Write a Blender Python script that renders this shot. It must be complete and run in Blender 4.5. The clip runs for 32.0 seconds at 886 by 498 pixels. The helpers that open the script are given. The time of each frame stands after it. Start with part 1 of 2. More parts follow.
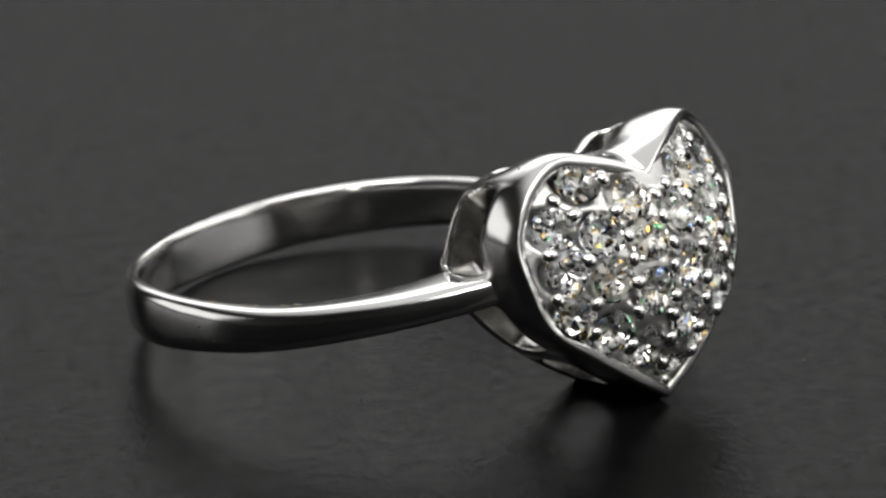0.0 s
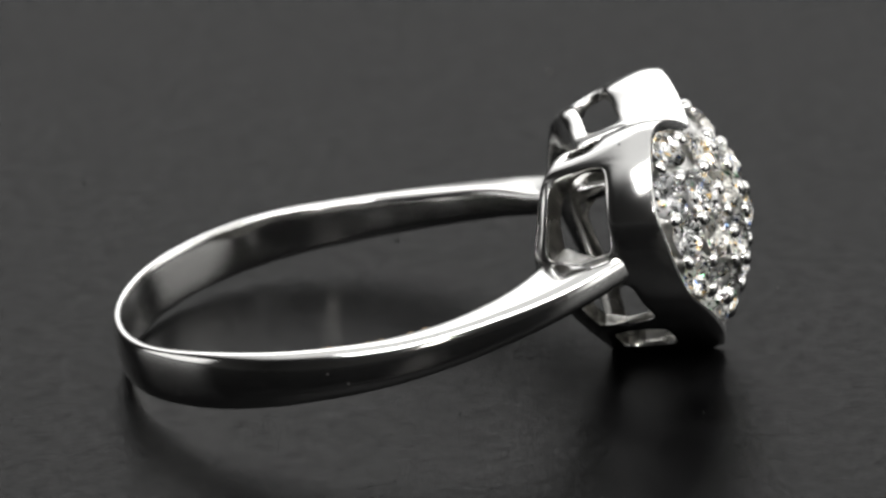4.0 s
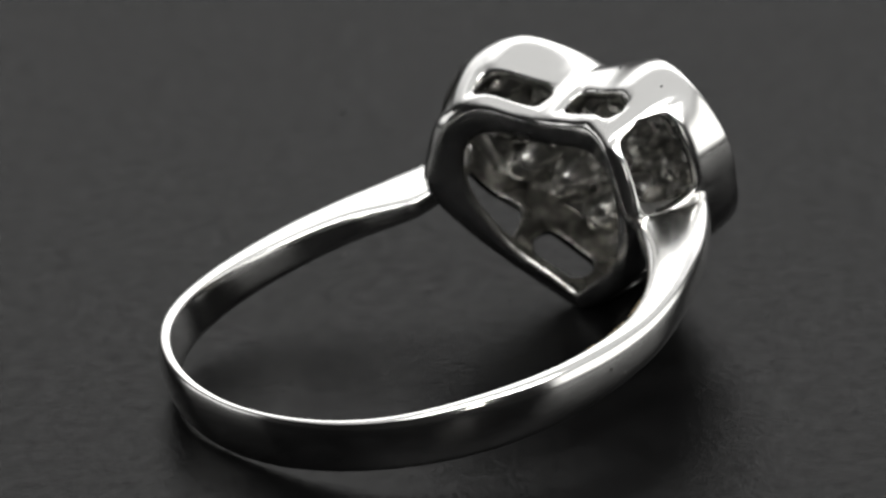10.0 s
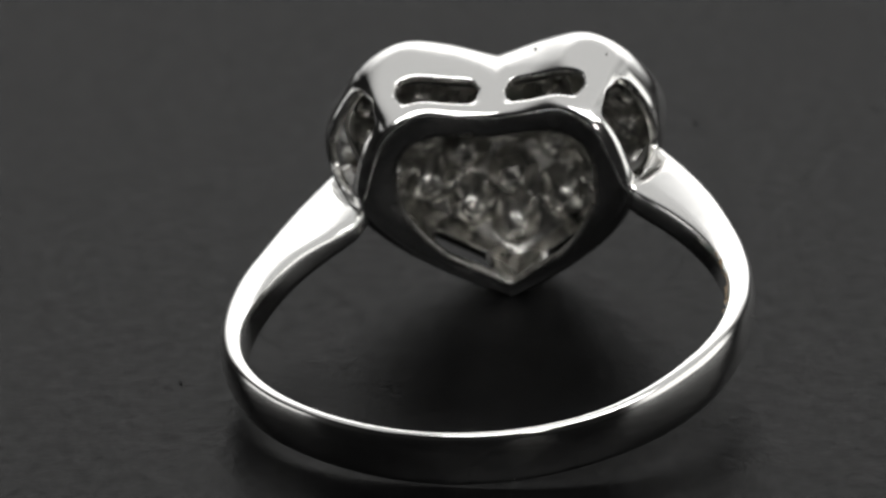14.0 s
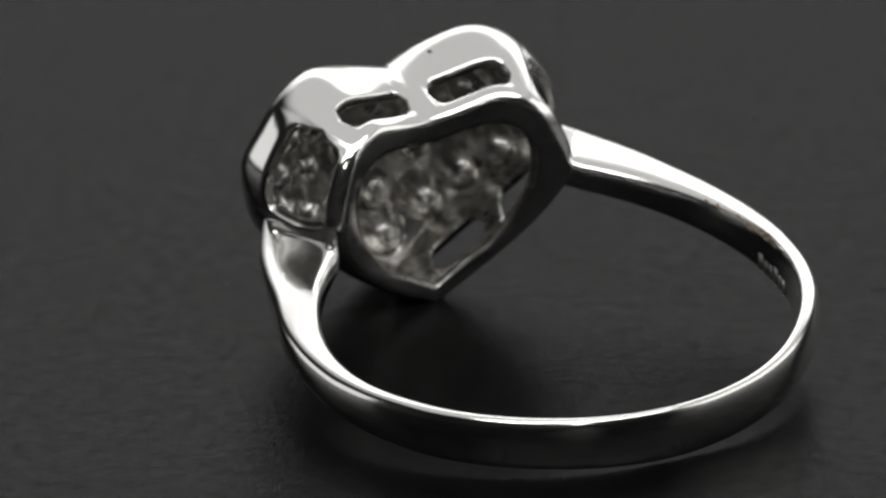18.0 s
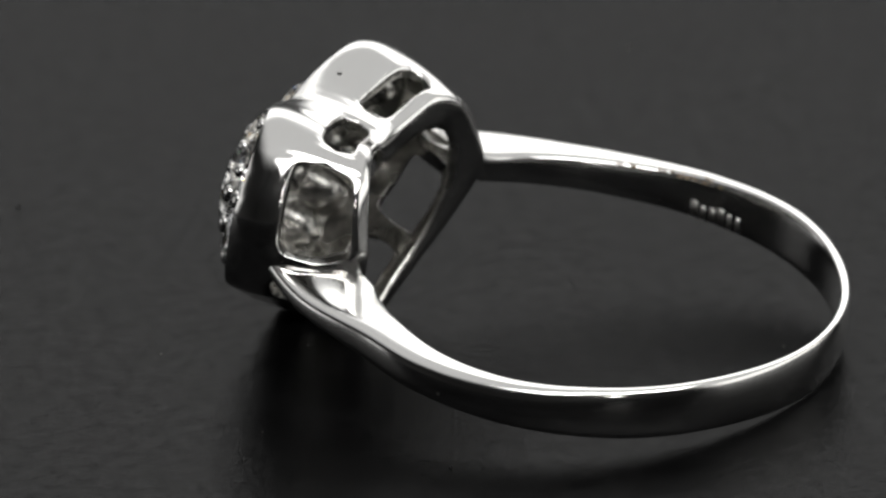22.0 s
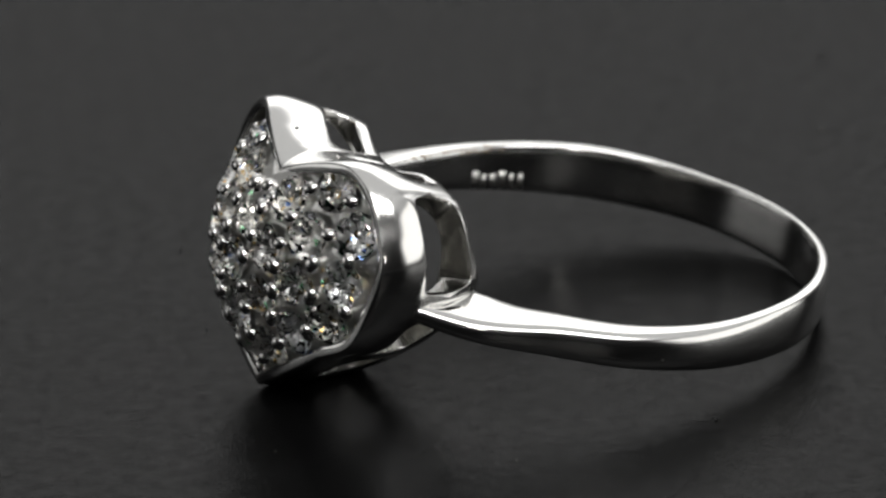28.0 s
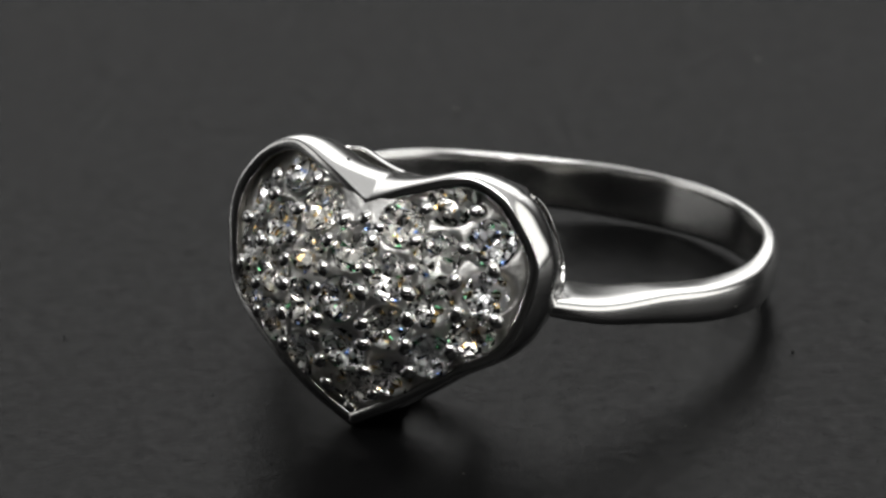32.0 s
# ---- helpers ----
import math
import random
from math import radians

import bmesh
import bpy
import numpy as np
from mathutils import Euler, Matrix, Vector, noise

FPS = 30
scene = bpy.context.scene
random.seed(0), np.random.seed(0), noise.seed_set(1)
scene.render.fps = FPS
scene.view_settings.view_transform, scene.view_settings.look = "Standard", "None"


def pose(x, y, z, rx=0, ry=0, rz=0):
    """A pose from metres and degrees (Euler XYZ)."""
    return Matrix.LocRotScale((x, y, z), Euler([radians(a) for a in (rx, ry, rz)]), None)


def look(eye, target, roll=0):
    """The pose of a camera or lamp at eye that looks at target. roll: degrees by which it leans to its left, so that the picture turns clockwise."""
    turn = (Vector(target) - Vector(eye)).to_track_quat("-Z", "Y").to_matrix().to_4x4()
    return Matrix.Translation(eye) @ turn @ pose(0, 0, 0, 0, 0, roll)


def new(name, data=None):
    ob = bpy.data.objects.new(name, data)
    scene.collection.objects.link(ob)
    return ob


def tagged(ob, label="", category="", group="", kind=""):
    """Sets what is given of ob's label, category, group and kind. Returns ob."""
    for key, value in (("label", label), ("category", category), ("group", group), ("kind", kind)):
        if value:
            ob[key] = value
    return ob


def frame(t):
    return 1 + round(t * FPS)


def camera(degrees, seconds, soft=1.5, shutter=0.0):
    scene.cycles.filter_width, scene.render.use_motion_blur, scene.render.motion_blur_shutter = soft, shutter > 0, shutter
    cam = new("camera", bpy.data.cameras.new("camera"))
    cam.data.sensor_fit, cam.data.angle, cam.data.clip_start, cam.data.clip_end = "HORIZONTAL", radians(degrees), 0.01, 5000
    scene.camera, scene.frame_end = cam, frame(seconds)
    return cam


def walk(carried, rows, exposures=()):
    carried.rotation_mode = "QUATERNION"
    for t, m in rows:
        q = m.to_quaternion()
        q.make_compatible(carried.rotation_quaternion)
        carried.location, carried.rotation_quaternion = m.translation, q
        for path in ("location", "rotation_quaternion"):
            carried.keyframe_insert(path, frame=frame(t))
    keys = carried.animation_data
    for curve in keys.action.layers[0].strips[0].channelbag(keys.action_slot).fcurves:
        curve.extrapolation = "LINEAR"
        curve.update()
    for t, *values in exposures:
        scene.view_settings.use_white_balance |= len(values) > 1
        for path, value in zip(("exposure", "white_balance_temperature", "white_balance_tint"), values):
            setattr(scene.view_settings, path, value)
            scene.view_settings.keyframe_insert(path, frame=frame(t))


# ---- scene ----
from mathutils.bvhtree import BVHTree

RATE = 8.7167                       # turntable, degrees per second, anticlockwise from above
MM = 0.001
cam = camera(8.057, 32.0, soft=2.5)
cam.data.dof.use_dof, cam.data.dof.focus_distance, cam.data.dof.aperture_fstop = True, 0.213, 120.0
EYE = (-0.001300, -0.204363, 0.083644)
AIM = (-0.001300, 0.0, 0.003661)
CAM_ROLL = -2.416
walk(cam, [(0.0, look(EYE, AIM, CAM_ROLL)), (32.0, look(EYE, AIM, CAM_ROLL))],
     [(0.0, 0.34), (3.5, 0.46), (6.0, 0.54), (9.5, 0.36), (13.0, 0.14), (19.0, 0.04), (24.0, 0.06), (28.0, 0.0), (32.0, 0.04)])

# ---------------------------------------------------------------- light
world = bpy.data.worlds.new("studio_dark")
scene.world = world
world.use_nodes = True
world.node_tree.nodes["Background"].inputs[0].default_value = (0.9, 0.95, 1.0, 1)
world.node_tree.nodes["Background"].inputs[1].default_value = 0.01


def area(name, eye, target, w, h, power, color=(1, 1, 1), soft=0.0):
    """A lamp panel; soft: how far in from its edges, as a share of its half size, its cloth fades."""
    d = bpy.data.lights.new(name, "AREA")
    d.shape, d.size, d.size_y, d.energy, d.color = "RECTANGLE", w, h, power, color
    if soft:
        d.use_nodes = True
        nt = d.node_tree
        em = nt.nodes["Emission"]
        geo, sep = nt.nodes.new("ShaderNodeNewGeometry"), nt.nodes.new("ShaderNodeSeparateXYZ")
        nt.links.new(geo.outputs["Parametric"], sep.inputs[0])
        both = nt.nodes.new("ShaderNodeMath")
        both.operation = "MULTIPLY"
        for k in (0, 1):
            off = nt.nodes.new("ShaderNodeMath")
            off.operation = "SUBTRACT"
            off.inputs[1].default_value = 0.5
            size = nt.nodes.new("ShaderNodeMath")
            size.operation = "ABSOLUTE"
            fade = nt.nodes.new("ShaderNodeMapRange")
            fade.interpolation_type = "SMOOTHSTEP"
            for key, value in (("From Min", 0.5), ("From Max", 0.5 - 0.5 * soft), ("To Min", 0.0), ("To Max", 1.0)):
                fade.inputs[key].default_value = value
            nt.links.new(sep.outputs[k], off.inputs[0])
            nt.links.new(off.outputs[0], size.inputs[0])
            nt.links.new(size.outputs[0], fade.inputs["Value"])
            nt.links.new(fade.outputs["Result"], both.inputs[k])
        nt.links.new(both.outputs[0], em.inputs["Strength"])
    ob = new(name, d)
    ob.matrix_world = look(eye, target)
    return ob


# a light tent: lit cloth behind, overhead and at both sides, a weaker one above the camera, and a two-lamp LED head beside it
area("softbox_back_light", (0.14, 0.56, 0.33), (0.14, 0.0, 0.11), 1.40, 0.60, 4.00, (1.0, 0.994, 0.98), 0.7)
area("softbox_top_light", (0.10, 0.16, 0.48), (0.10, 0.16, 0), 1.30, 1.15, 2.40, (1.0, 0.994, 0.98), 0.55)
area("softbox_front_light", (0.10, -0.32, 0.58), (0, 0, 0), 0.75, 0.28, 2.70, (1.0, 0.994, 0.98), 0.15)
area("softbox_left_light", (-0.55, 0.13, 0.15), (0, 0.13, 0.15), 0.52, 0.27, 0.32, (1.0, 0.99, 0.97), 0.35)
area("softbox_right_light", (0.55, -0.05, 0.24), (0, -0.05, 0.24), 0.80, 0.46, 1.30, (1.0, 0.99, 0.96), 0.35)
area("led_lamp_upper", (0.055, -0.26, 0.150), (0, 0, 0), 0.022, 0.022, 0.012, (1.0, 0.97, 0.92))
area("led_lamp_lower", (0.055, -0.26, 0.115), (0, 0, 0), 0.022, 0.022, 0.012, (1.0, 0.97, 0.92))


# ---------------------------------------------------------------- materials
def mat(name):
    m = bpy.data.materials.new(name)
    m.use_nodes = True
    nt = m.node_tree
    return m, nt, nt.nodes["Principled BSDF"]


def node(nt, kind, **kw):
    n = nt.nodes.new(kind)
    for k, v in kw.items():
        n.inputs[k].default_value = v
    return n


def silver_material(name, color=(0.93, 0.925, 0.91), rough=0.06, bump=0.03, scale=1500.0, dirt=0.0, depth=0.00002):
    m, nt, b = mat(name)
    tc = nt.nodes.new("ShaderNodeTexCoord")
    n1 = node(nt, "ShaderNodeTexNoise", Scale=scale, Detail=4.0)
    n2 = node(nt, "ShaderNodeTexNoise", Scale=scale * 0.18, Detail=3.0)
    nt.links.new(tc.outputs["Object"], n1.inputs["Vector"])
    nt.links.new(tc.outputs["Object"], n2.inputs["Vector"])
    mr = node(nt, "ShaderNodeMapRange")
    mr.inputs["To Min"].default_value, mr.inputs["To Max"].default_value = rough * 0.6, rough * 1.7
    nt.links.new(n2.outputs["Fac"], mr.inputs["Value"])
    nt.links.new(mr.outputs["Result"], b.inputs["Roughness"])
    bp = node(nt, "ShaderNodeBump", Strength=bump, Distance=depth)
    nt.links.new(n1.outputs["Fac"], bp.inputs["Height"])
    nt.links.new(bp.outputs["Normal"], b.inputs["Normal"])
    b.inputs["Metallic"].default_value = 1.0
    b.inputs["Base Color"].default_value = (*color, 1)
    if dirt:
        ramp = nt.nodes.new("ShaderNodeValToRGB")
        ramp.color_ramp.elements[0].position, ramp.color_ramp.elements[1].position = 0.30, 0.62
        ramp.color_ramp.elements[0].color = (*[c * (1 - dirt) for c in color], 1)
        ramp.color_ramp.elements[1].color = (*color, 1)
        nt.links.new(n1.outputs["Fac"], ramp.inputs["Fac"])
        nt.links.new(ramp.outputs["Color"], b.inputs["Base Color"])
    return m


SILVER = silver_material("polished_silver", rough=0.125, bump=0.30, scale=900.0)
SILVER_IN = silver_material("cast_silver", (0.90, 0.89, 0.87), 0.36, 0.8, 2600.0, 0.15, 0.00007)
# darker, rougher silver for the inner skin, opening walls and plate back
SILVER_DARK = silver_material("darker_rough_silver", (0.64, 0.63, 0.60), 0.22, 0.6, 2200.0, 0.50)
SILVER_BEAD = silver_material("bead_silver", (0.92, 0.915, 0.90), 0.06, 0.12, 2500.0)


def gem_material():
    m, nt, b = mat("clear_stone")
    info = nt.nodes.new("ShaderNodeObjectInfo")
    ramp = nt.nodes.new("ShaderNodeValToRGB")
    ramp.color_ramp.elements[0].color = (1.0, 0.97, 0.90, 1)
    ramp.color_ramp.elements[1].color = (0.97, 0.98, 1.0, 1)
    nt.links.new(info.outputs["Random"], ramp.inputs["Fac"])
    nt.links.new(ramp.outputs["Color"], b.inputs["Base Color"])
    b.inputs["Transmission Weight"].default_value = 1.0
    b.inputs["Roughness"].default_value = 0.0
    b.inputs["IOR"].default_value = 1.55
    return m


GEM = gem_material()


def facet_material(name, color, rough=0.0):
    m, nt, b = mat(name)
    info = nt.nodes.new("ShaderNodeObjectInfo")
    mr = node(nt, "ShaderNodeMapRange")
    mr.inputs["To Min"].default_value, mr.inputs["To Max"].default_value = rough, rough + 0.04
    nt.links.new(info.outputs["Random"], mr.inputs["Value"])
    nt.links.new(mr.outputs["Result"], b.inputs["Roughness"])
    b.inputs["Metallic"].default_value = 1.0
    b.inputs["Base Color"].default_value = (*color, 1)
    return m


# mirror metal stands in for inner reflection; amber, blue, green paint the fire
FACETS = (facet_material("stone_mirror_facet", (0.985, 0.985, 0.98)), facet_material("stone_fire_amber", (1.0, 0.72, 0.30)),
          facet_material("stone_fire_blue", (0.30, 0.48, 1.0)), facet_material("stone_fire_green", (0.35, 1.0, 0.55)), facet_material("stone_mirror_soft", (0.98, 0.98, 0.98), 0.30))


def floor_material():
    m, nt, b = mat("charcoal_plate")
    tc = nt.nodes.new("ShaderNodeTexCoord")
    grain = node(nt, "ShaderNodeTexNoise", Scale=5200.0, Detail=3.0, Roughness=0.75)
    blot = node(nt, "ShaderNodeTexNoise", Scale=330.0, Detail=6.0, Roughness=0.65)
    speck = node(nt, "ShaderNodeTexVoronoi", Scale=520.0)
    mottle = node(nt, "ShaderNodeTexNoise", Scale=1500.0, Detail=5.0, Roughness=0.7)
    for n in (grain, blot, mottle, speck):
        nt.links.new(tc.outputs["Object"], n.inputs["Vector"])
    ramp = nt.nodes.new("ShaderNodeValToRGB")
    ramp.color_ramp.elements[0].position, ramp.color_ramp.elements[1].position = 0.3, 0.7
    ramp.color_ramp.elements[0].color = (0.0020, 0.0020, 0.0021, 1)
    ramp.color_ramp.elements[1].color = (0.0065, 0.0065, 0.0067, 1)
    nt.links.new(blot.outputs["Fac"], ramp.inputs["Fac"])
    fine = nt.nodes.new("ShaderNodeValToRGB")
    fine.color_ramp.elements[0].position, fine.color_ramp.elements[1].position = 0.28, 0.75
    fine.color_ramp.elements[0].color, fine.color_ramp.elements[1].color = (0.45, 0.45, 0.45, 1), (1.5, 1.5, 1.5, 1)
    nt.links.new(grain.outputs["Fac"], fine.inputs["Fac"])
    mix = nt.nodes.new("ShaderNodeMix")
    mix.data_type, mix.blend_type = "RGBA", "MULTIPLY"
    mix.inputs[0].default_value = 0.8
    nt.links.new(ramp.outputs["Color"], mix.inputs[6])
    nt.links.new(fine.outputs["Color"], mix.inputs[7])
    # dark flecks of dust
    dust = nt.nodes.new("ShaderNodeValToRGB")
    dust.color_ramp.elements[0].position, dust.color_ramp.elements[1].position = 0.035, 0.06
    dust.color_ramp.elements[0].color, dust.color_ramp.elements[1].color = (0.35, 0.35, 0.35, 1), (1, 1, 1, 1)
    nt.links.new(speck.outputs["Distance"], dust.inputs["Fac"])
    mix2 = nt.nodes.new("ShaderNodeMix")
    mix2.data_type, mix2.blend_type = "RGBA", "MULTIPLY"
    mix2.inputs[0].default_value = 1.0
    nt.links.new(mix.outputs[2], mix2.inputs[6])
    nt.links.new(dust.outputs["Color"], mix2.inputs[7])
    nt.links.new(mix2.outputs[2], b.inputs["Base Color"])
    mr = node(nt, "ShaderNodeMapRange")
    mr.inputs["To Min"].default_value, mr.inputs["To Max"].default_value = 0.12, 0.22
    nt.links.new(blot.outputs["Fac"], mr.inputs["Value"])
    nt.links.new(mr.outputs["Result"], b.inputs["Roughness"])
    blend = nt.nodes.new("ShaderNodeMath")
    blend.operation = "MULTIPLY_ADD"
    blend.inputs[1].default_value = 2.2
    nt.links.new(blot.outputs["Fac"], blend.inputs[0])
    nt.links.new(grain.outputs["Fac"], blend.inputs[2])
    bp = node(nt, "ShaderNodeBump", Strength=0.75, Distance=0.00004)
    nt.links.new(blend.outputs[0], bp.inputs["Height"])
    nt.links.new(bp.outputs["Normal"], b.inputs["Normal"])
    gloss = node(nt, "ShaderNodeMapRange")
    for key, value in (("From Min", 0.3), ("From Max", 0.7), ("To Min", 0.020), ("To Max", 0.044)):
        gloss.inputs[key].default_value = value
    nt.links.new(mottle.outputs["Fac"], gloss.inputs["Value"])
    nt.links.new(gloss.outputs["Result"], b.inputs["Specular IOR Level"])
    return m


FLOOR = floor_material()


def plain(name, color, rough=0.8, scale=40.0):
    m, nt, b = mat(name)
    tc = nt.nodes.new("ShaderNodeTexCoord")
    n = node(nt, "ShaderNodeTexNoise", Scale=scale, Detail=5.0)
    nt.links.new(tc.outputs["Object"], n.inputs["Vector"])
    ramp = nt.nodes.new("ShaderNodeValToRGB")
    ramp.color_ramp.elements[0].color = (*[c * 0.8 for c in color], 1)
    ramp.color_ramp.elements[1].color = (*[c * 1.15 for c in color], 1)
    nt.links.new(n.outputs["Fac"], ramp.inputs["Fac"])
    nt.links.new(ramp.outputs["Color"], b.inputs["Base Color"])
    b.inputs["Roughness"].default_value = rough
    return m


GRIT, LINT = plain("dark_grit", (0.008, 0.008, 0.008), 0.8, 4000.0), plain("pale_lint", (0.16, 0.15, 0.14), 0.9, 4000.0)
DARK = plain("dark_paint", (0.03, 0.03, 0.032), 0.9, 8.0)
GREY = plain("grey_paint", (0.15, 0.15, 0.147), 0.9, 8.0)


# ---------------------------------------------------------------- mesh helpers
def part(name, bm, material, parent=None, label="", smooth=True):
    me = bpy.data.meshes.new(name)
    bm.to_mesh(me)
    bm.free()
    me.materials.append(material)
    for f in me.polygons:
        f.use_smooth = smooth
    ob = new(name, me)
    if parent is not None:
        ob.parent = parent
    if label:
        tagged(ob, label)
    return ob


def box(cx, cy, cz, sx, sy, sz):
    bm = bmesh.new()
    bmesh.ops.create_cube(bm, size=1.0, matrix=Matrix.Translation((cx, cy, cz)) @ Matrix.Diagonal((sx, sy, sz, 1)))
    return bm


def spline(points, n):
    """Points along a smooth curve through the given points, n steps a span."""
    pts = [np.array(p, float) for p in points]
    out = []
    for i in range(len(pts) - 1):
        p1, p2 = pts[i], pts[i + 1]
        p0 = pts[i - 1] if i > 0 else 2 * p1 - p2
        p3 = pts[i + 2] if i + 2 < len(pts) else 2 * p2 - p1
        for k in range(n):
            t = k / n
            out.append(0.5 * (2 * p1 + (p2 - p0) * t + (2 * p0 - 5 * p1 + 4 * p2 - p3) * t * t + (3 * p1 - p0 - 3 * p2 + p3) * t ** 3))
    out.append(pts[-1])
    return out


# ---------------------------------------------------------------- room
tagged(part("table", box(0, 0.0, -0.032, 2.8, 2.8, 0.04), DARK, None, smooth=False),
       "matt black studio table under the turntable", "table", kind="structure")
# walls and ceiling are added out of view; their grey lifts dark reflections
tagged(part("wall_back", box(0, 1.45, 0.8, 3.0, 0.1, 1.8), GREY, None, smooth=False), "unseen grey wall, added to fill reflections", "wall", kind="structure")
tagged(part("wall_front", box(0, -1.45, 0.8, 3.0, 0.1, 1.8), GREY, None, smooth=False), "unseen grey wall, added to fill reflections", "wall", kind="structure")
tagged(part("wall_left", box(-1.45, 0, 0.8, 0.1, 2.8, 1.8), GREY, None, smooth=False), "unseen grey wall, added to fill reflections", "wall", kind="structure")
tagged(part("wall_right", box(1.45, 0, 0.8, 0.1, 2.8, 1.8), GREY, None, smooth=False), "unseen grey wall, added to fill reflections", "wall", kind="structure")
tagged(part("ceiling", box(0, 0, 1.75, 3.0, 3.0, 0.1), GREY, None, smooth=False), "unseen grey ceiling, added to close the room", "ceiling", kind="structure")


def make_turntable():
    top = new("turntable")

    def disc(name, r, z0, z1, material, label=""):
        bm = bmesh.new()
        bmesh.ops.create_cone(bm, cap_ends=True, segments=128, radius1=r, radius2=r, depth=z1 - z0, matrix=Matrix.Translation((0, 0, (z0 + z1) / 2)))
        edges = [e for e in bm.edges if abs(e.verts[0].co.z - e.verts[1].co.z) < 1e-6]
        bmesh.ops.bevel(bm, geom=edges, offset=0.001, segments=2, affect="EDGES")
        return part(name, bm, material, top, label, smooth=False)

    disc("plate", 0.16, -0.005, 0.0, FLOOR, "charcoal semi-matt plate with fine grain")
    disc("base", 0.13, -0.012, -0.005, DARK, "black turntable base")
    # lint and grit lying on the plate
    dust_rng = random.Random(8)
    for k in range(30):
        bm = bmesh.new()
        r = dust_rng.uniform(0.02, 0.07) * MM
        bmesh.ops.create_icosphere(bm, subdivisions=1, radius=r)
        a, d = dust_rng.uniform(0, 2 * math.pi), 0.032 * math.sqrt(dust_rng.random())
        for v in bm.verts:
            v.co *= dust_rng.uniform(0.7, 1.2)
            v.co += Vector((d * math.cos(a), d * math.sin(a), r * 0.6))
        part("dust_speck", bm, GRIT if k % 3 else LINT, top)
    return tagged(top, "charcoal semi-matt turntable plate with specks of dust", "turntable")


turntable = make_turntable()

# ---------------------------------------------------------------- ring
# ring space, millimetres: F towards the heart, S to one side, N along the finger
RING_AT = Matrix((
    (0.77177695, 0.62971078, -0.08845716, -3.32754 * MM),
    (-0.61520105, 0.77460107, 0.14669984, 2.12723 * MM),
    (0.16089748, -0.05880061, 0.98521799, 2.08930 * MM),
    (0, 0, 0, 1)))
R_HEAD = 7.95

ring = new("ring")
tagged(ring, "polished silver ring, heart of clear stones, lying on turntable", "ring")


def heart(rows, n, soft=0.0):
    """A closed heart from its half, tip to notch, mirrored: a list of (s, n). soft rounds the notch."""
    half = spline(rows, n)
    if soft:
        for p in half:
            if abs(p[0]) < soft and p[1] > 2.0:
                p[1] += 0.10 * soft * (1 - abs(p[0]) / soft) ** 2
    other = [np.array((-p[0], p[1])) for p in reversed(half)]
    return half + other[1:-1]


FRONT_ROWS = ((0, -4.06), (1.83, -3.00), (3.80, -1.62), (5.27, -0.33), (5.86, 1.33), (5.92, 3.08), (4.88, 4.72), (3.38, 5.46), (1.70, 5.02), (0, 4.16))
REAR_ROWS = ((0, -3.50), (1.20, -2.84), (2.50, -1.88), (3.68, -0.58), (4.66, 1.20), (4.34, 2.62), (3.62, 4.05), (2.52, 4.52), (1.20, 4.22), (0, 3.98))
INNER_ROWS = ((0, -2.77), (0.95, -2.15), (1.95, -1.45), (2.75, -0.40), (3.28, 0.85), (3.42, 2.10), (3.10, 2.95), (2.20, 3.32), (1.00, 3.20), (0, 3.05))
NSPAN = 12
INNER = heart(INNER_ROWS, NSPAN)
FRONT, REAR = heart(FRONT_ROWS, NSPAN), heart(REAR_ROWS, NSPAN, 1.2)
NU = len(FRONT)


def softened(line, turns):
    """The heart with its notch and tip rounded off."""
    pts = np.array(line)
    keep = np.array([min(1.0, abs(k - NU / 2) / (1.6 * NSPAN)) for k in range(NU)])[:, None]
    for _ in range(turns):
        mean = (np.roll(pts, 1, 0) + np.roll(pts, -1, 0)) / 2
        pts = pts * keep + mean * (1 - keep)
    return pts


FRONT_SOFT, REAR_SOFT = softened(FRONT, 220), softened(REAR, 40)


def rim_f(s, n):
    return 12.69 - 0.0422 * s * s - 0.036 * (n - 0.5) ** 2


def rear_f(s):
    return math.sqrt(R_HEAD ** 2 - s * s)


def smooth01(x):
    x = min(1.0, max(0.0, x))
    return x * x * (3 - 2 * x)


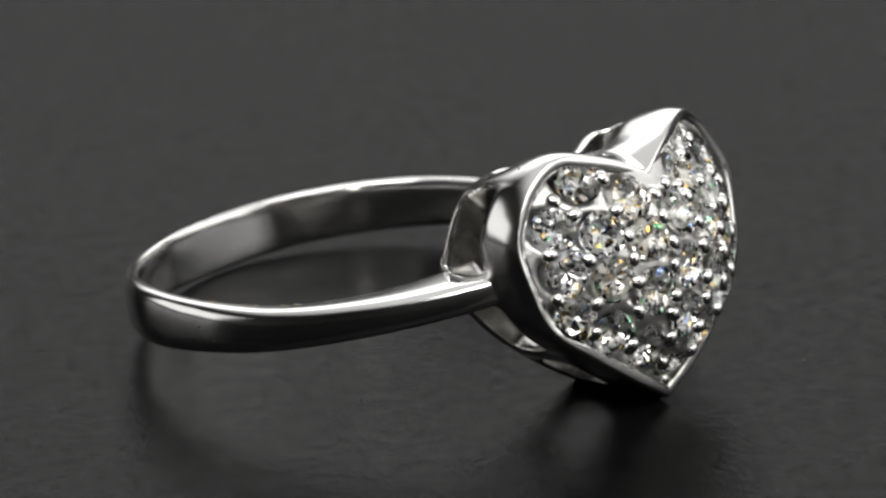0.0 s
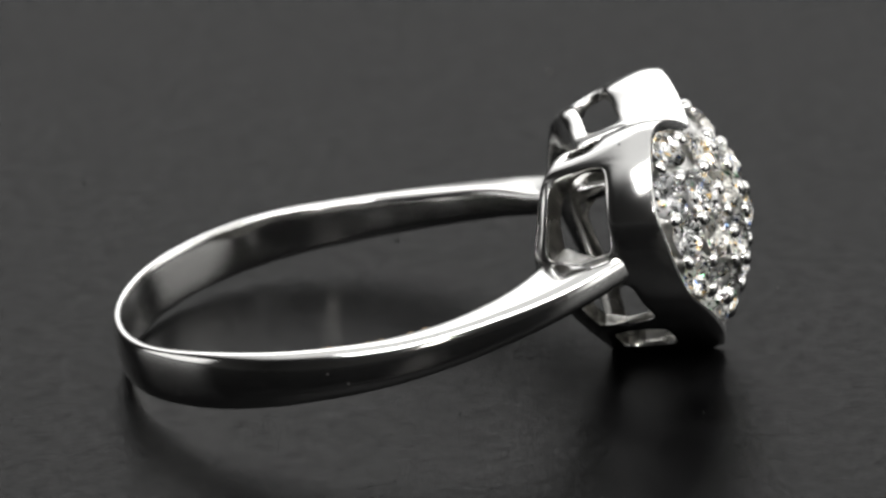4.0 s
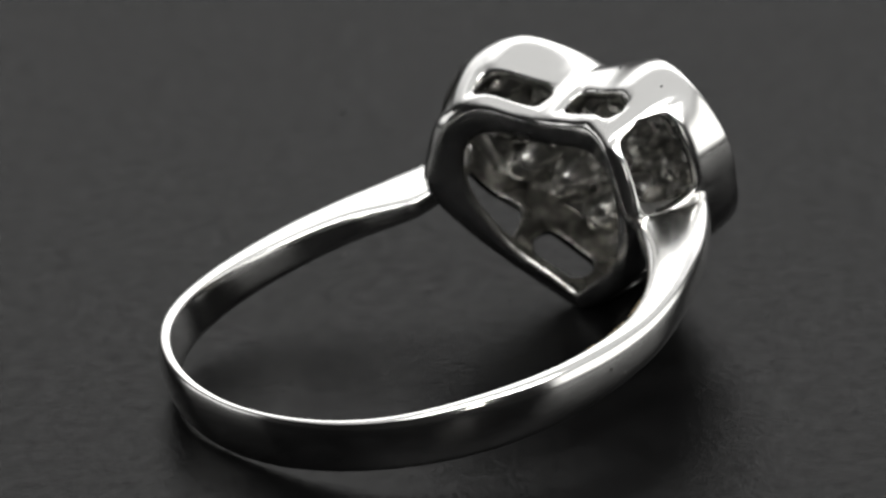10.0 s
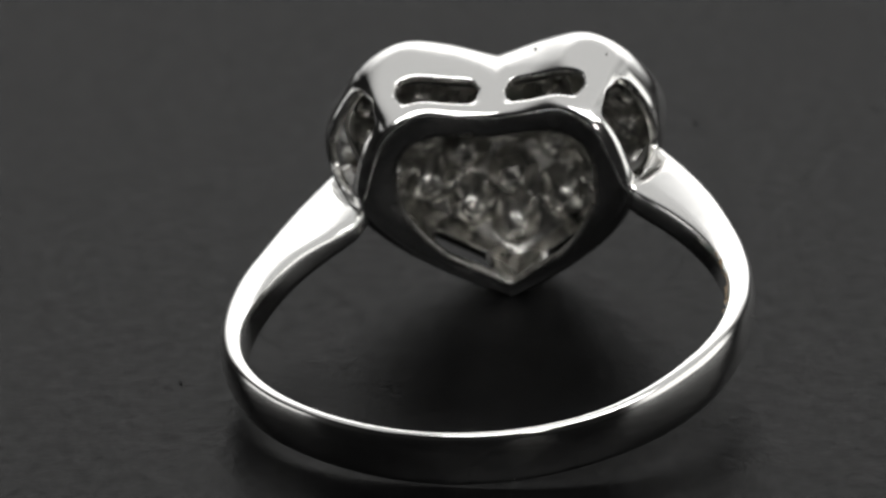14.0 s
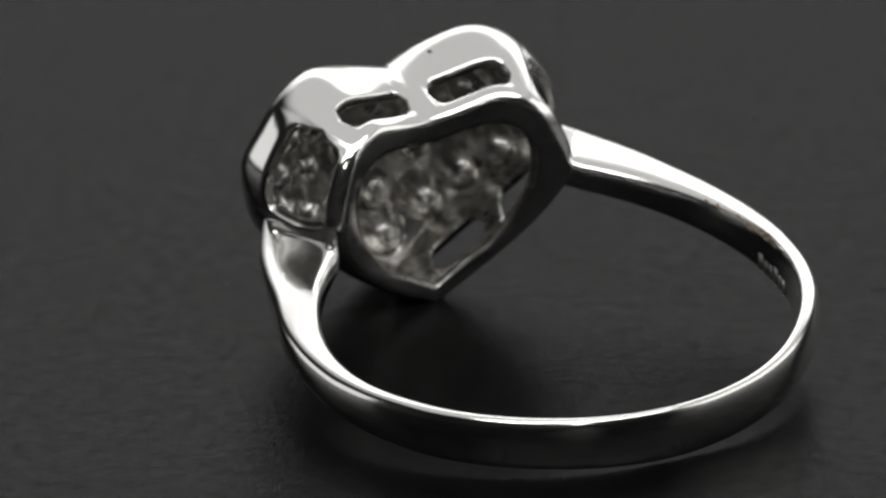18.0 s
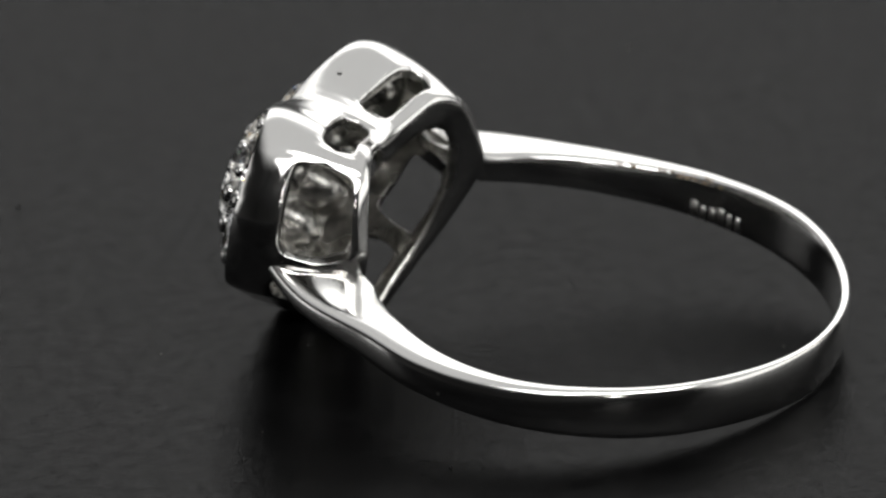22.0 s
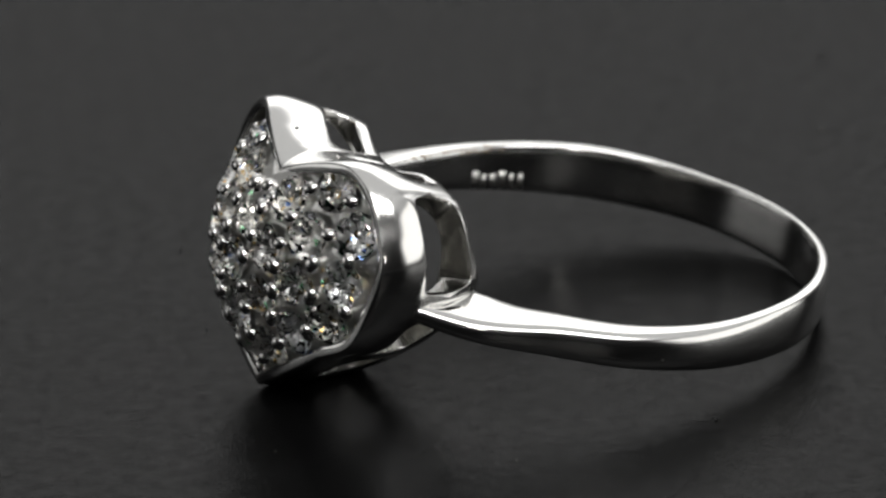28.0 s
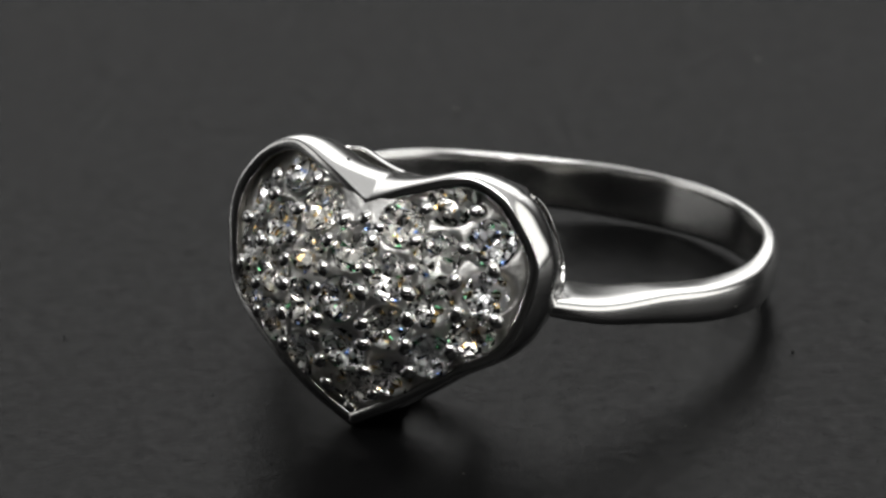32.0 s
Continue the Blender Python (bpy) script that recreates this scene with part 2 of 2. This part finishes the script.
def head_point(i, v):
    """The outer face of the head: i round the heart, v from the rear rim (0) to the front rim (1)."""
    hard = max(0.0, (v - 0.10) / 0.90) ** 2
    a, b = REAR_SOFT[i % NU], FRONT[i % NU] * hard + FRONT_SOFT[i % NU] * (1 - hard)
    step = min(i % NU, NU - i % NU) / NSPAN
    top = smooth01((step - 5.5) / 1.4)
    w = v ** (0.60 + 0.26 * top)
    sn = a * (1 - w) + b * w
    d = FRONT[(i + 1) % NU] - FRONT[i - 1]
    out = np.array((d[1], -d[0])) / (np.hypot(d[0], d[1]) + 1e-9)
    dip = smooth01((step - 7.9) / 1.0)
    out = out * (1 - dip) + np.array((0.0, 1.0)) * dip
    side = smooth01((step - 2.5) / 1.2) * (1 - top)
    full = 0.06 + 0.05 * smooth01((step - 4.6) / 0.8) * (1 - smooth01((step - 6.6) / 0.8)) + 0.06 * top * (1 - dip) + 0.16 * dip + side * (0.30 if i % NU < NU / 2 else 0.06)
    flank = 0.26 * smooth01((step - 2.0) / 1.2) * (1 - smooth01((step - 4.6) / 1.0)) * smooth01(v / 0.8) if i % NU < NU / 2 else 0.0
    sn = sn + out * (flank + full * math.sin(math.pi * v ** (1.0 + 1.3 * top)) ** 0.8 - 0.12 * max(0.0, (v - 0.78) / 0.22) ** 2)
    f0, f1 = rear_f(a[0]), rim_f(b[0], b[1])
    return Vector((f0 + (f1 - f0) * v, sn[0], sn[1]))


# openings of the gallery: first and last step round the heart, rear and front edge
H = NSPAN
HALF_HOLES = (
    (0.55 * H, 1.85 * H, 0.17, 0.60),      # lower wall, next to the tip
    (2.15 * H, 3.65 * H, 0.15, 0.62),      # lower wall, next to the shoulder
    (4.15 * H, 6.05 * H, 0.095, 0.60),      # side window
    (6.60 * H, 8.70 * H, 0.15, 0.45),      # top of the lobe
)
HOLES = [(int(round(a)), int(round(b)), c, d) for a, b, c, d in HALF_HOLES]
HOLES += [(NU - b, NU - a, c, d) for a, b, c, d in HOLES]


SPREAD = [0.5 - 0.5 * math.cos(math.pi * k / 9) for k in range(10)]


def make_head():
    """Outer and inner skins of the gallery, joined round its rims and openings."""
    bm = bmesh.new()
    rows, grid = 9, []

    def skins(i, v):
        p = head_point(i, v)
        d = REAR_SOFT[(i + 1) % NU] - REAR_SOFT[i - 1]
        d = d * (1 - v) + (FRONT_SOFT[(i + 1) % NU] - FRONT_SOFT[i - 1]) * v
        out = Vector((0, d[1], -d[0])).normalized()
        edge = 0.12 * max(0.0, 1 - v / 0.06) ** 2
        gap = min(math.hypot(0.13 * max(0, a - i, i - b), 4.6 * max(0.0, c - v, v - d)) for a, b, c, d in HOLES)
        edge = max(edge, 0.07 * max(0.0, 1 - gap / 0.22) ** 2)
        s, n = INNER[i]
        k = smooth01(v / 0.30)
        q = Vector((rear_f(s) + p.x - rear_f(REAR_SOFT[i][0]), s, n)) * (1 - k) + (p - out * 0.40) * k
        return p - out * edge, q + out * min(edge, 0.11) * max(0.0, 1 - v / 0.06)

    for i in range(NU):
        lo = hi = 0.33
        for a, b, c, d in HOLES:
            if a <= i <= b:
                x = (2.0 * (i - a) / (b - a) - 1.0)
                g = (1 - abs(x) ** 7) ** (1 / 3.0)
                mid, half = (c + d) / 2, (d - c) / 2
                lo, hi = mid - half * g, mid + half * g
        outer, inner = [], []
        steps = [lo * u for u in SPREAD] + [hi + (1 - hi) * u for u in SPREAD]
        for v in steps:
            p, q = skins(i, v)
            outer.append(bm.verts.new(p))
            inner.append(bm.verts.new(q))
        grid.append((outer, inner, hi - lo > 1e-4))
    last = 2 * rows + 1
    for i in range(NU):
        (oa, ia, ga), (ob, ib, gb) = grid[i], grid[(i + 1) % NU]
        for k in range(last):
            if k == rows:
                continue
            bm.faces.new((oa[k], ob[k], ob[k + 1], oa[k + 1]))
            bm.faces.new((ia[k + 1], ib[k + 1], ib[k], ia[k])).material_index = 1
        bm.faces.new((ia[0], ib[0], ob[0], oa[0]))
        bm.faces.new((oa[last], ob[last], ib[last], ia[last]))
        if ga or gb:
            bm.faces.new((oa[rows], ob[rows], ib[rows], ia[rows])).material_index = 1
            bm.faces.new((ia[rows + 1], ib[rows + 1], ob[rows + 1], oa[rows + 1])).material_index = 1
    bmesh.ops.remove_doubles(bm, verts=bm.verts, dist=0.004)
    bmesh.ops.recalc_face_normals(bm, faces=bm.faces)
    for v in bm.verts:
        v.co *= MM
    return bm


head = part("heart_gallery", make_head(), SILVER, ring, "polished silver heart-shaped gallery with openings")
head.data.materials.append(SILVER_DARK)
sub = head.modifiers.new("round", "SUBSURF")
sub.levels = sub.render_levels = 1


def eased(x, knots):
    """A smooth curve through knots (x, y)."""
    x = min(max(x, knots[0][0]), knots[-1][0])
    slopes = [(b[1] - a[1]) / (b[0] - a[0]) for a, b in zip(knots, knots[1:])]
    spans = [b[0] - a[0] for a, b in zip(knots, knots[1:])]
    m = [slopes[0]] + [(slopes[i] * spans[i + 1] + slopes[i + 1] * spans[i]) / (spans[i] + spans[i + 1]) for i in range(len(slopes) - 1)] + [slopes[-1]]
    i = max(k for k in range(len(spans)) if x >= knots[k][0])
    u, h = (x - knots[i][0]) / spans[i], spans[i]
    return ((2 * u ** 3 - 3 * u * u + 1) * knots[i][1] + (u ** 3 - 2 * u * u + u) * h * m[i]
            + (3 * u * u - 2 * u ** 3) * knots[i + 1][1] + (u ** 3 - u * u) * h * m[i + 1])


# the band, a little uneven, by degrees round from the heart: outer and inner radius, middle and half of its height
BAND_OUT = ((26, 11.73), (42, 10.59), (58, 9.57), (75, 9.25), (95, 9.07), (120, 8.99), (150, 8.90), (180, 8.93), (210, 9.15), (240, 9.34), (265, 9.35), (285, 9.51), (302, 9.83), (318, 10.52), (334, 11.37))
BAND_IN = ((26, 7.76), (42, 7.75), (58, 7.82), (75, 7.94), (95, 8.15), (120, 8.35), (150, 8.37), (180, 8.53), (210, 8.65), (240, 8.62), (265, 8.49), (285, 8.36), (302, 8.24), (318, 8.13), (334, 8.00))
BAND_MID = ((26, 1.20), (42, 0.65), (58, 0.49), (75, 0.32), (95, 0.29), (120, 0.46), (150, 0.53), (180, 0.38), (210, 0.31), (240, 0.35), (265, 0.32), (285, 0.35), (302, 0.55), (318, 0.86), (334, 1.29))
BAND_HALF = ((26, 0.36), (42, 0.46), (58, 0.60), (75, 0.68), (95, 0.79), (120, 0.92), (150, 0.96), (180, 0.99), (210, 0.94), (240, 1.00), (265, 0.88), (285, 0.74), (302, 0.66), (318, 0.62), (334, 0.62))


def inner_r(phi):
    return eased(phi, BAND_IN)


def ring_section(ri, ro, lo, hi, e_out, e_in, hollow=0.0):
    """A band section, (radius, height): a soft oval, fuller for a higher exponent, hollowed on top between its edges."""
    pts = []
    cx, cz, hx, hz = (ri + ro) / 2, (lo + hi) / 2, (ro - ri) / 2, (hi - lo) / 2
    for k in range(36):
        a = -2 * math.pi * (k + 0.5) / 36
        c, s = math.cos(a), math.sin(a)
        e = e_out if c > 0 else e_in
        z = math.copysign(abs(s) ** (2 / e), s)
        lean = -0.01 * (1 + z) * max(0.0, c)         # the outer face leans out towards the top
        x = math.copysign(abs(c) ** (2 / e), c)
        dip = hollow * max(0.0, z) * max(0.0, 1 - ((x - 0.05) / 0.80) ** 2) ** 1.5
        pts.append((cx + hx * x - lean, cz + hz * z - dip))
    return pts


def make_band():
    bm = bmesh.new()
    n, secs = 240, []
    start = 29.0
    for i in range(n + 1):
        phi = start + (360 - 2 * start) * i / n
        p = min(phi, 360 - phi)
        ro, ri = min(eased(phi, BAND_OUT), 9.98 / math.cos(math.radians(min(p, 80)))), inner_r(phi)
        ri += (8.25 - ri) * smooth01((41 - p) / 10)
        mid, half = eased(phi, BAND_MID), eased(phi, BAND_HALF)
        wob = 0.006 * math.sin(phi * 0.21) + 0.004 * math.sin(phi * 0.47 + 1)
        pts = ring_section(ri, ro + wob, mid - half, mid + half, 3.4 - 1.1 * smooth01((p - 60) / 40), 5.0, 0.40 * smooth01((37 - p) / 6))
        a = math.radians(phi)
        secs.append([bm.verts.new((r * math.cos(a) * MM, r * math.sin(a) * MM, z * MM)) for r, z in pts])
    m = len(secs[0])
    for i, (a, b) in enumerate(zip(secs, secs[1:])):
        for k in range(m):
            f = bm.faces.new((a[k], a[(k + 1) % m], b[(k + 1) % m], b[k]))
            # the rough pocket on top of each shoulder
            if (i < 5 or i >= n - 5) and m / 2 <= k and abs(math.cos(2 * math.pi * (k + 1) / m)) < 0.55:
                f.material_index = 1
    bm.faces.new(secs[0])
    bm.faces.new(list(reversed(secs[-1])))
    bmesh.ops.recalc_face_normals(bm, faces=bm.faces)
    return bm


band = part("band", make_band(), SILVER, ring, "polished silver band")
band.data.materials.append(SILVER_IN)


def make_hallmark():
    """The stamp inside the band: worn marks that cannot be read."""
    mark_rng = random.Random(4)
    for k in range(6):
        bm = bmesh.new()
        a = math.radians(256.6 + 2.4 * k)
        r = inner_r(math.degrees(a)) + 0.094
        m = Matrix.Translation((r * math.cos(a) * MM, r * math.sin(a) * MM, (-0.10 + mark_rng.uniform(-0.05, 0.05)) * MM))
        m = m @ Matrix.Rotation(a, 4, "Z") @ Matrix.Diagonal((0.22 * MM, mark_rng.uniform(0.22, 0.34) * MM, mark_rng.uniform(0.50, 0.68) * MM, 1))
        bmesh.ops.create_cube(bm, size=1.0, matrix=m)
        bmesh.ops.bevel(bm, geom=list(bm.edges), offset=0.025 * MM, segments=2, affect="EDGES")
        part("stamp_mark", bm, SILVER_IN, ring, "worn stamp mark inside the band")


make_hallmark()


def dome_f(s, n):
    return 13.40 - 0.085 * s * s - (0.118 if n > 1.0 else 0.10) * (n - 1.0) ** 2


def dome_normal(s, n):
    return Vector((1.0, 0.17 * s, 0.20 * (n - 1.0))).normalized()


# stones on the heart, (S, N), row by row
STONES = (
    (0.25, 2.60), (0.00, 0.85), (0.10, -0.95), (0.12, -2.42),
    (2.85, 4.38), (4.39, 3.25), (1.58, 3.58), (2.95, 2.76), (1.62, 1.85), (4.55, 1.60), (3.02, 1.12), (1.70, 0.12),
    (4.25, 0.08), (3.00, -0.70), (1.62, -1.75),
    (-2.85, 4.33), (-4.30, 3.05), (-1.44, 3.53), (-3.02, 2.64), (-1.46, 2.13), (-4.36, 1.61), (-3.08, 1.10), (-1.58, 0.35),
    (-4.31, -0.01), (-3.07, -0.76), (-1.70, -1.62))
STONE_R = 0.84


def inside(s, n, gap):
    """Moves a point of the heart inwards until it keeps the gap to the outline."""
    for _ in range(40):
        if min(math.hypot(s - p[0], n - p[1]) for p in FRONT) >= gap:
            break
        s, n = s * 0.975, n + (1.0 - n) * 0.025
    return s, n


SEATS = [inside(a, b, 0.84) for a, b in STONES]


def make_plate():
    bm = bmesh.new()
    cs, cn = 0.0, 1.0
    rings, last = 44, None

    def place(s, n, k):
        f = min(dome_f(s, n) - 0.05, rim_f(s, n) - 0.02 + 3.0 * (1 - k))
        d = min(math.hypot(s - a, n - b) for a, b in SEATS)
        if d < 0.80:
            f -= 0.80 * min(1.0, (0.80 - d) / 0.55)
        return bm.verts.new((f * MM, s * MM, n * MM))

    centre = place(cs, cn, 0)
    for k in range(1, rings + 1):
        q = 0.935 * k / rings
        cur = [place(cs + (p[0] - cs) * q, cn + (p[1] - cn) * q, k / rings) for p in FRONT]
        for i in range(NU):
            j = (i + 1) % NU
            if last is None:
                bm.faces.new((centre, cur[i], cur[j]))
            else:
                bm.faces.new((last[i], cur[i], cur[j], last[j]))
        last = cur
    bmesh.ops.recalc_face_normals(bm, faces=bm.faces)
    return bm


plate = part("stone_plate", make_plate(), SILVER_IN, ring, "cast silver plate with drilled stone seats")
sol = plate.modifiers.new("wall", "SOLIDIFY")
sol.thickness, sol.offset, sol.material_offset = 0.22 * MM, -1.0, 1
plate.data.materials.append(SILVER_DARK)


def make_stone(seed):
    """A round brilliant of radius 1 with its girdle at height 0, each cut a little differently."""
    bm = bmesh.new()
    cut_rng = random.Random(seed)

    def ring_of(n, r, h, off=0.0, play=0.0):
        return [bm.verts.new(((r + cut_rng.uniform(-play, play)) * math.cos(2 * math.pi * (k + off) / n),
                              (r + cut_rng.uniform(-play, play)) * math.sin(2 * math.pi * (k + off) / n), h + cut_rng.uniform(-play, play))) for k in range(n)]

    table = ring_of(8, 0.42, 0.33, 0.0, 0.02)
    mid = ring_of(8, 0.76, 0.20, 0.5, 0.02)
    top = ring_of(16, 1.0, 0.02)
    low = ring_of(16, 1.0, -0.03)
    tiers = [ring_of(16, r, h, off, 0.05) for r, h, off in ((0.80, -0.12, 0.5), (0.54, -0.24, 0.0), (0.28, -0.35, 0.5))]
    tip = bm.verts.new((cut_rng.uniform(-0.08, 0.08), cut_rng.uniform(-0.08, 0.08), -0.43))
    bm.faces.new(table)
    for k in range(8):
        n = (k + 1) % 8
        bm.faces.new((table[k], mid[k], table[n]))
        bm.faces.new((table[k], mid[k - 1], top[2 * k], mid[k]))
        bm.faces.new((mid[k], top[2 * k], top[2 * k + 1]))
        bm.faces.new((mid[k], top[2 * k + 1], top[(2 * k + 2) % 16]))
    for k in range(16):
        n = (k + 1) % 16
        bm.faces.new((top[k], low[k], low[n], top[n]))
        for upper, lower, lean in ((low, tiers[0], 0), (tiers[0], tiers[1], 1), (tiers[1], tiers[2], 0)):
            a, b = (lower[k], lower[n]) if not lean else (lower[n], lower[(n + 1) % 16])
            bm.faces.new((upper[k], a, upper[n]))
            bm.faces.new((upper[n], a, b))
        bm.faces.new((tiers[2][k], tip, tiers[2][n]))
    bmesh.ops.recalc_face_normals(bm, faces=bm.faces)
    me = bpy.data.meshes.new("stone")
    bm.to_mesh(me)
    bm.free()
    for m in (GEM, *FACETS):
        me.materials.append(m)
    # pavilion faces get the metal, a few the painted colour flashes
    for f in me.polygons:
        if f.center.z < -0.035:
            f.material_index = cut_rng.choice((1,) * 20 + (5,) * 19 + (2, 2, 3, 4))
    return me


def make_prong():
    bm = bmesh.new()
    bmesh.ops.create_uvsphere(bm, u_segments=14, v_segments=9, radius=1.0)
    for v in bm.verts:
        v.co.z *= 0.80 if v.co.z > 0 else 1.6
        v.co.x *= 1.25
    me = bpy.data.meshes.new("prong")
    bm.to_mesh(me)
    bm.free()
    me.materials.append(SILVER_BEAD)
    for f in me.polygons:
        f.use_smooth = True
    return me


def set_on_dome(name, me, s, n, size, lift, rng, lean, label=""):
    up = dome_normal(s, n)
    turn = up.to_track_quat("Z", "Y").to_matrix().to_4x4()
    at = Vector((dome_f(s, n), s, n)) + up * lift
    ob = new(name, me)
    ob.parent = ring
    ob.matrix_local = Matrix.Translation(at * MM) @ turn @ pose(0, 0, 0, rng.uniform(-lean, lean), rng.uniform(-lean, lean), rng.uniform(0, 360)) @ Matrix.Diagonal((size * MM, size * MM, size * MM, 1))
    if label:
        tagged(ob, label)


STONE_MESHES, PRONG_MESH = [make_stone(k) for k in range(5)], make_prong()
rng = random.Random(11)
for s, n in SEATS:
    set_on_dome("stone", STONE_MESHES[rng.randrange(5)], s, n, STONE_R * rng.uniform(0.97, 1.03), 0.05, rng, 7.0, "clear round brilliant-cut stone")

PRONGS_B = (
    (2.14, 4.08), (2.20, 3.12), (2.25, 2.20), (0.85, 3.35), (0.30, 3.55), (0.92, 2.02), (3.60, 1.98), (3.66, 3.02), (3.67, 4.17), (4.60, 2.42),
    (3.80, 0.90), (2.40, 0.58), (2.32, 1.44), (0.82, 1.25), (0.92, 0.20), (0.95, -0.52), (2.32, -0.38), (2.36, -1.30), (0.86, -1.52), (1.00, -2.40),
    (3.66, -0.42), (4.86, 0.76), (0.80, 2.95))
PRONGS_A = (
    (-2.06, 4.25), (-2.28, 3.24), (-3.90, 3.91), (-0.46, 3.40), (-0.72, 2.63), (-0.66, 1.75), (-3.62, 3.36), (-2.26, 2.40), (-4.72, 2.30), (-4.77, 0.78),
    (-3.70, 0.42), (-2.32, -0.20), (-2.30, 0.84), (-0.82, 1.03), (-2.34, 1.62), (-3.74, 1.90), (-0.92, -0.60), (-2.40, -1.34), (-0.68, -2.40), (-0.78, -1.50),
    (-3.72, -0.60), (-0.80, 0.02), (-0.05, -3.24))
for s, n in PRONGS_B + PRONGS_A:
    s, n = inside(s, n, 0.62)
    set_on_dome("prong", PRONG_MESH, s, n, rng.uniform(0.23, 0.29), 0.20 - 0.06 * smooth01((n - 3.3) / 0.8) - (0.14 if abs(s) < 1.0 and n > 3.0 else 0.0), rng, 12.0)


# ---------------------------------------------------------------- wear, and one painted reflection
def dark_dot(host, place, size, material):
    """A dark flat lens let into the nearest face of the host mesh: casting pits, one painted reflection."""
    tree = BVHTree.FromPolygons([v.co for v in host.data.vertices], [p.vertices for p in host.data.polygons])
    at, face, _, _ = tree.find_nearest(Vector(place) * MM)
    bm = bmesh.new()
    bmesh.ops.create_icosphere(bm, subdivisions=2, radius=1.0)
    dot_rng = random.Random(int(place[0] * 100))
    for v in bm.verts:
        v.co *= dot_rng.uniform(0.75, 1.15)
    turn = face.to_track_quat("Z", "Y").to_matrix().to_4x4()
    bmesh.ops.transform(bm, verts=bm.verts, matrix=Matrix.Translation(at) @ turn @ Matrix.Diagonal((size * MM, size * 0.7 * MM, 0.03 * MM, 1)))
    part("pit_and_reflected_dot", bm, material, ring)


DOT_DARK = plain("dot_dark", (0.03, 0.028, 0.025), 0.6, 3000.0)
# the first dot paints a dark overhead reflection; the others are pits
for place, size in (((10.9, -1.4, 5.2), 0.10), ((9.66, -1.35, 4.65), 0.06), ((9.96, -4.18, 5.29), 0.05)):
    dark_dot(head, place, size, DOT_DARK)
for place, size in (((-0.63, -9.16, 0.45), 0.07), ((-0.02, -9.22, 0.05), 0.05), ((1.35, 8.77, 0.15), 0.06)):
    dark_dot(band, place, size, DOT_DARK)


def make_residue():
    """Crumbs of dried polish along the inner upper edge of the band."""
    bm = bmesh.new()
    crumb_rng = random.Random(21)
    for k in range(34):
        phi, off = crumb_rng.triangular(260, 290, 267), crumb_rng.uniform(0.0, 0.16)
        a, r = math.radians(phi), inner_r(phi) + off
        z = eased(phi, BAND_MID) + eased(phi, BAND_HALF) * min(0.96, 0.78 + 1.4 * off)
        size = crumb_rng.uniform(0.025, 0.075) * MM
        m = Matrix.Translation((r * math.cos(a) * MM, r * math.sin(a) * MM, z * MM)) @ Matrix.Rotation(a, 4, "Z") @ Matrix.Diagonal((0.7, 1.5, 0.7, 1))
        bmesh.ops.create_icosphere(bm, subdivisions=1, radius=size, matrix=m)
    return bm


part("polish_residue", make_residue(), plain("dried_polish", (0.30, 0.22, 0.14), 0.9, 3000.0), ring, "crumbs of brown dried polish")


# ---------------------------------------------------------------- motion
def motions():
    rows = [i * 0.5 for i in range(65)]
    spin = [Matrix.Rotation(radians(RATE * t), 4, "Z") for t in rows]
    walk(turntable, list(zip(rows, spin)))
    walk(ring, [(t, m @ RING_AT) for t, m in zip(rows, spin)])


motions()
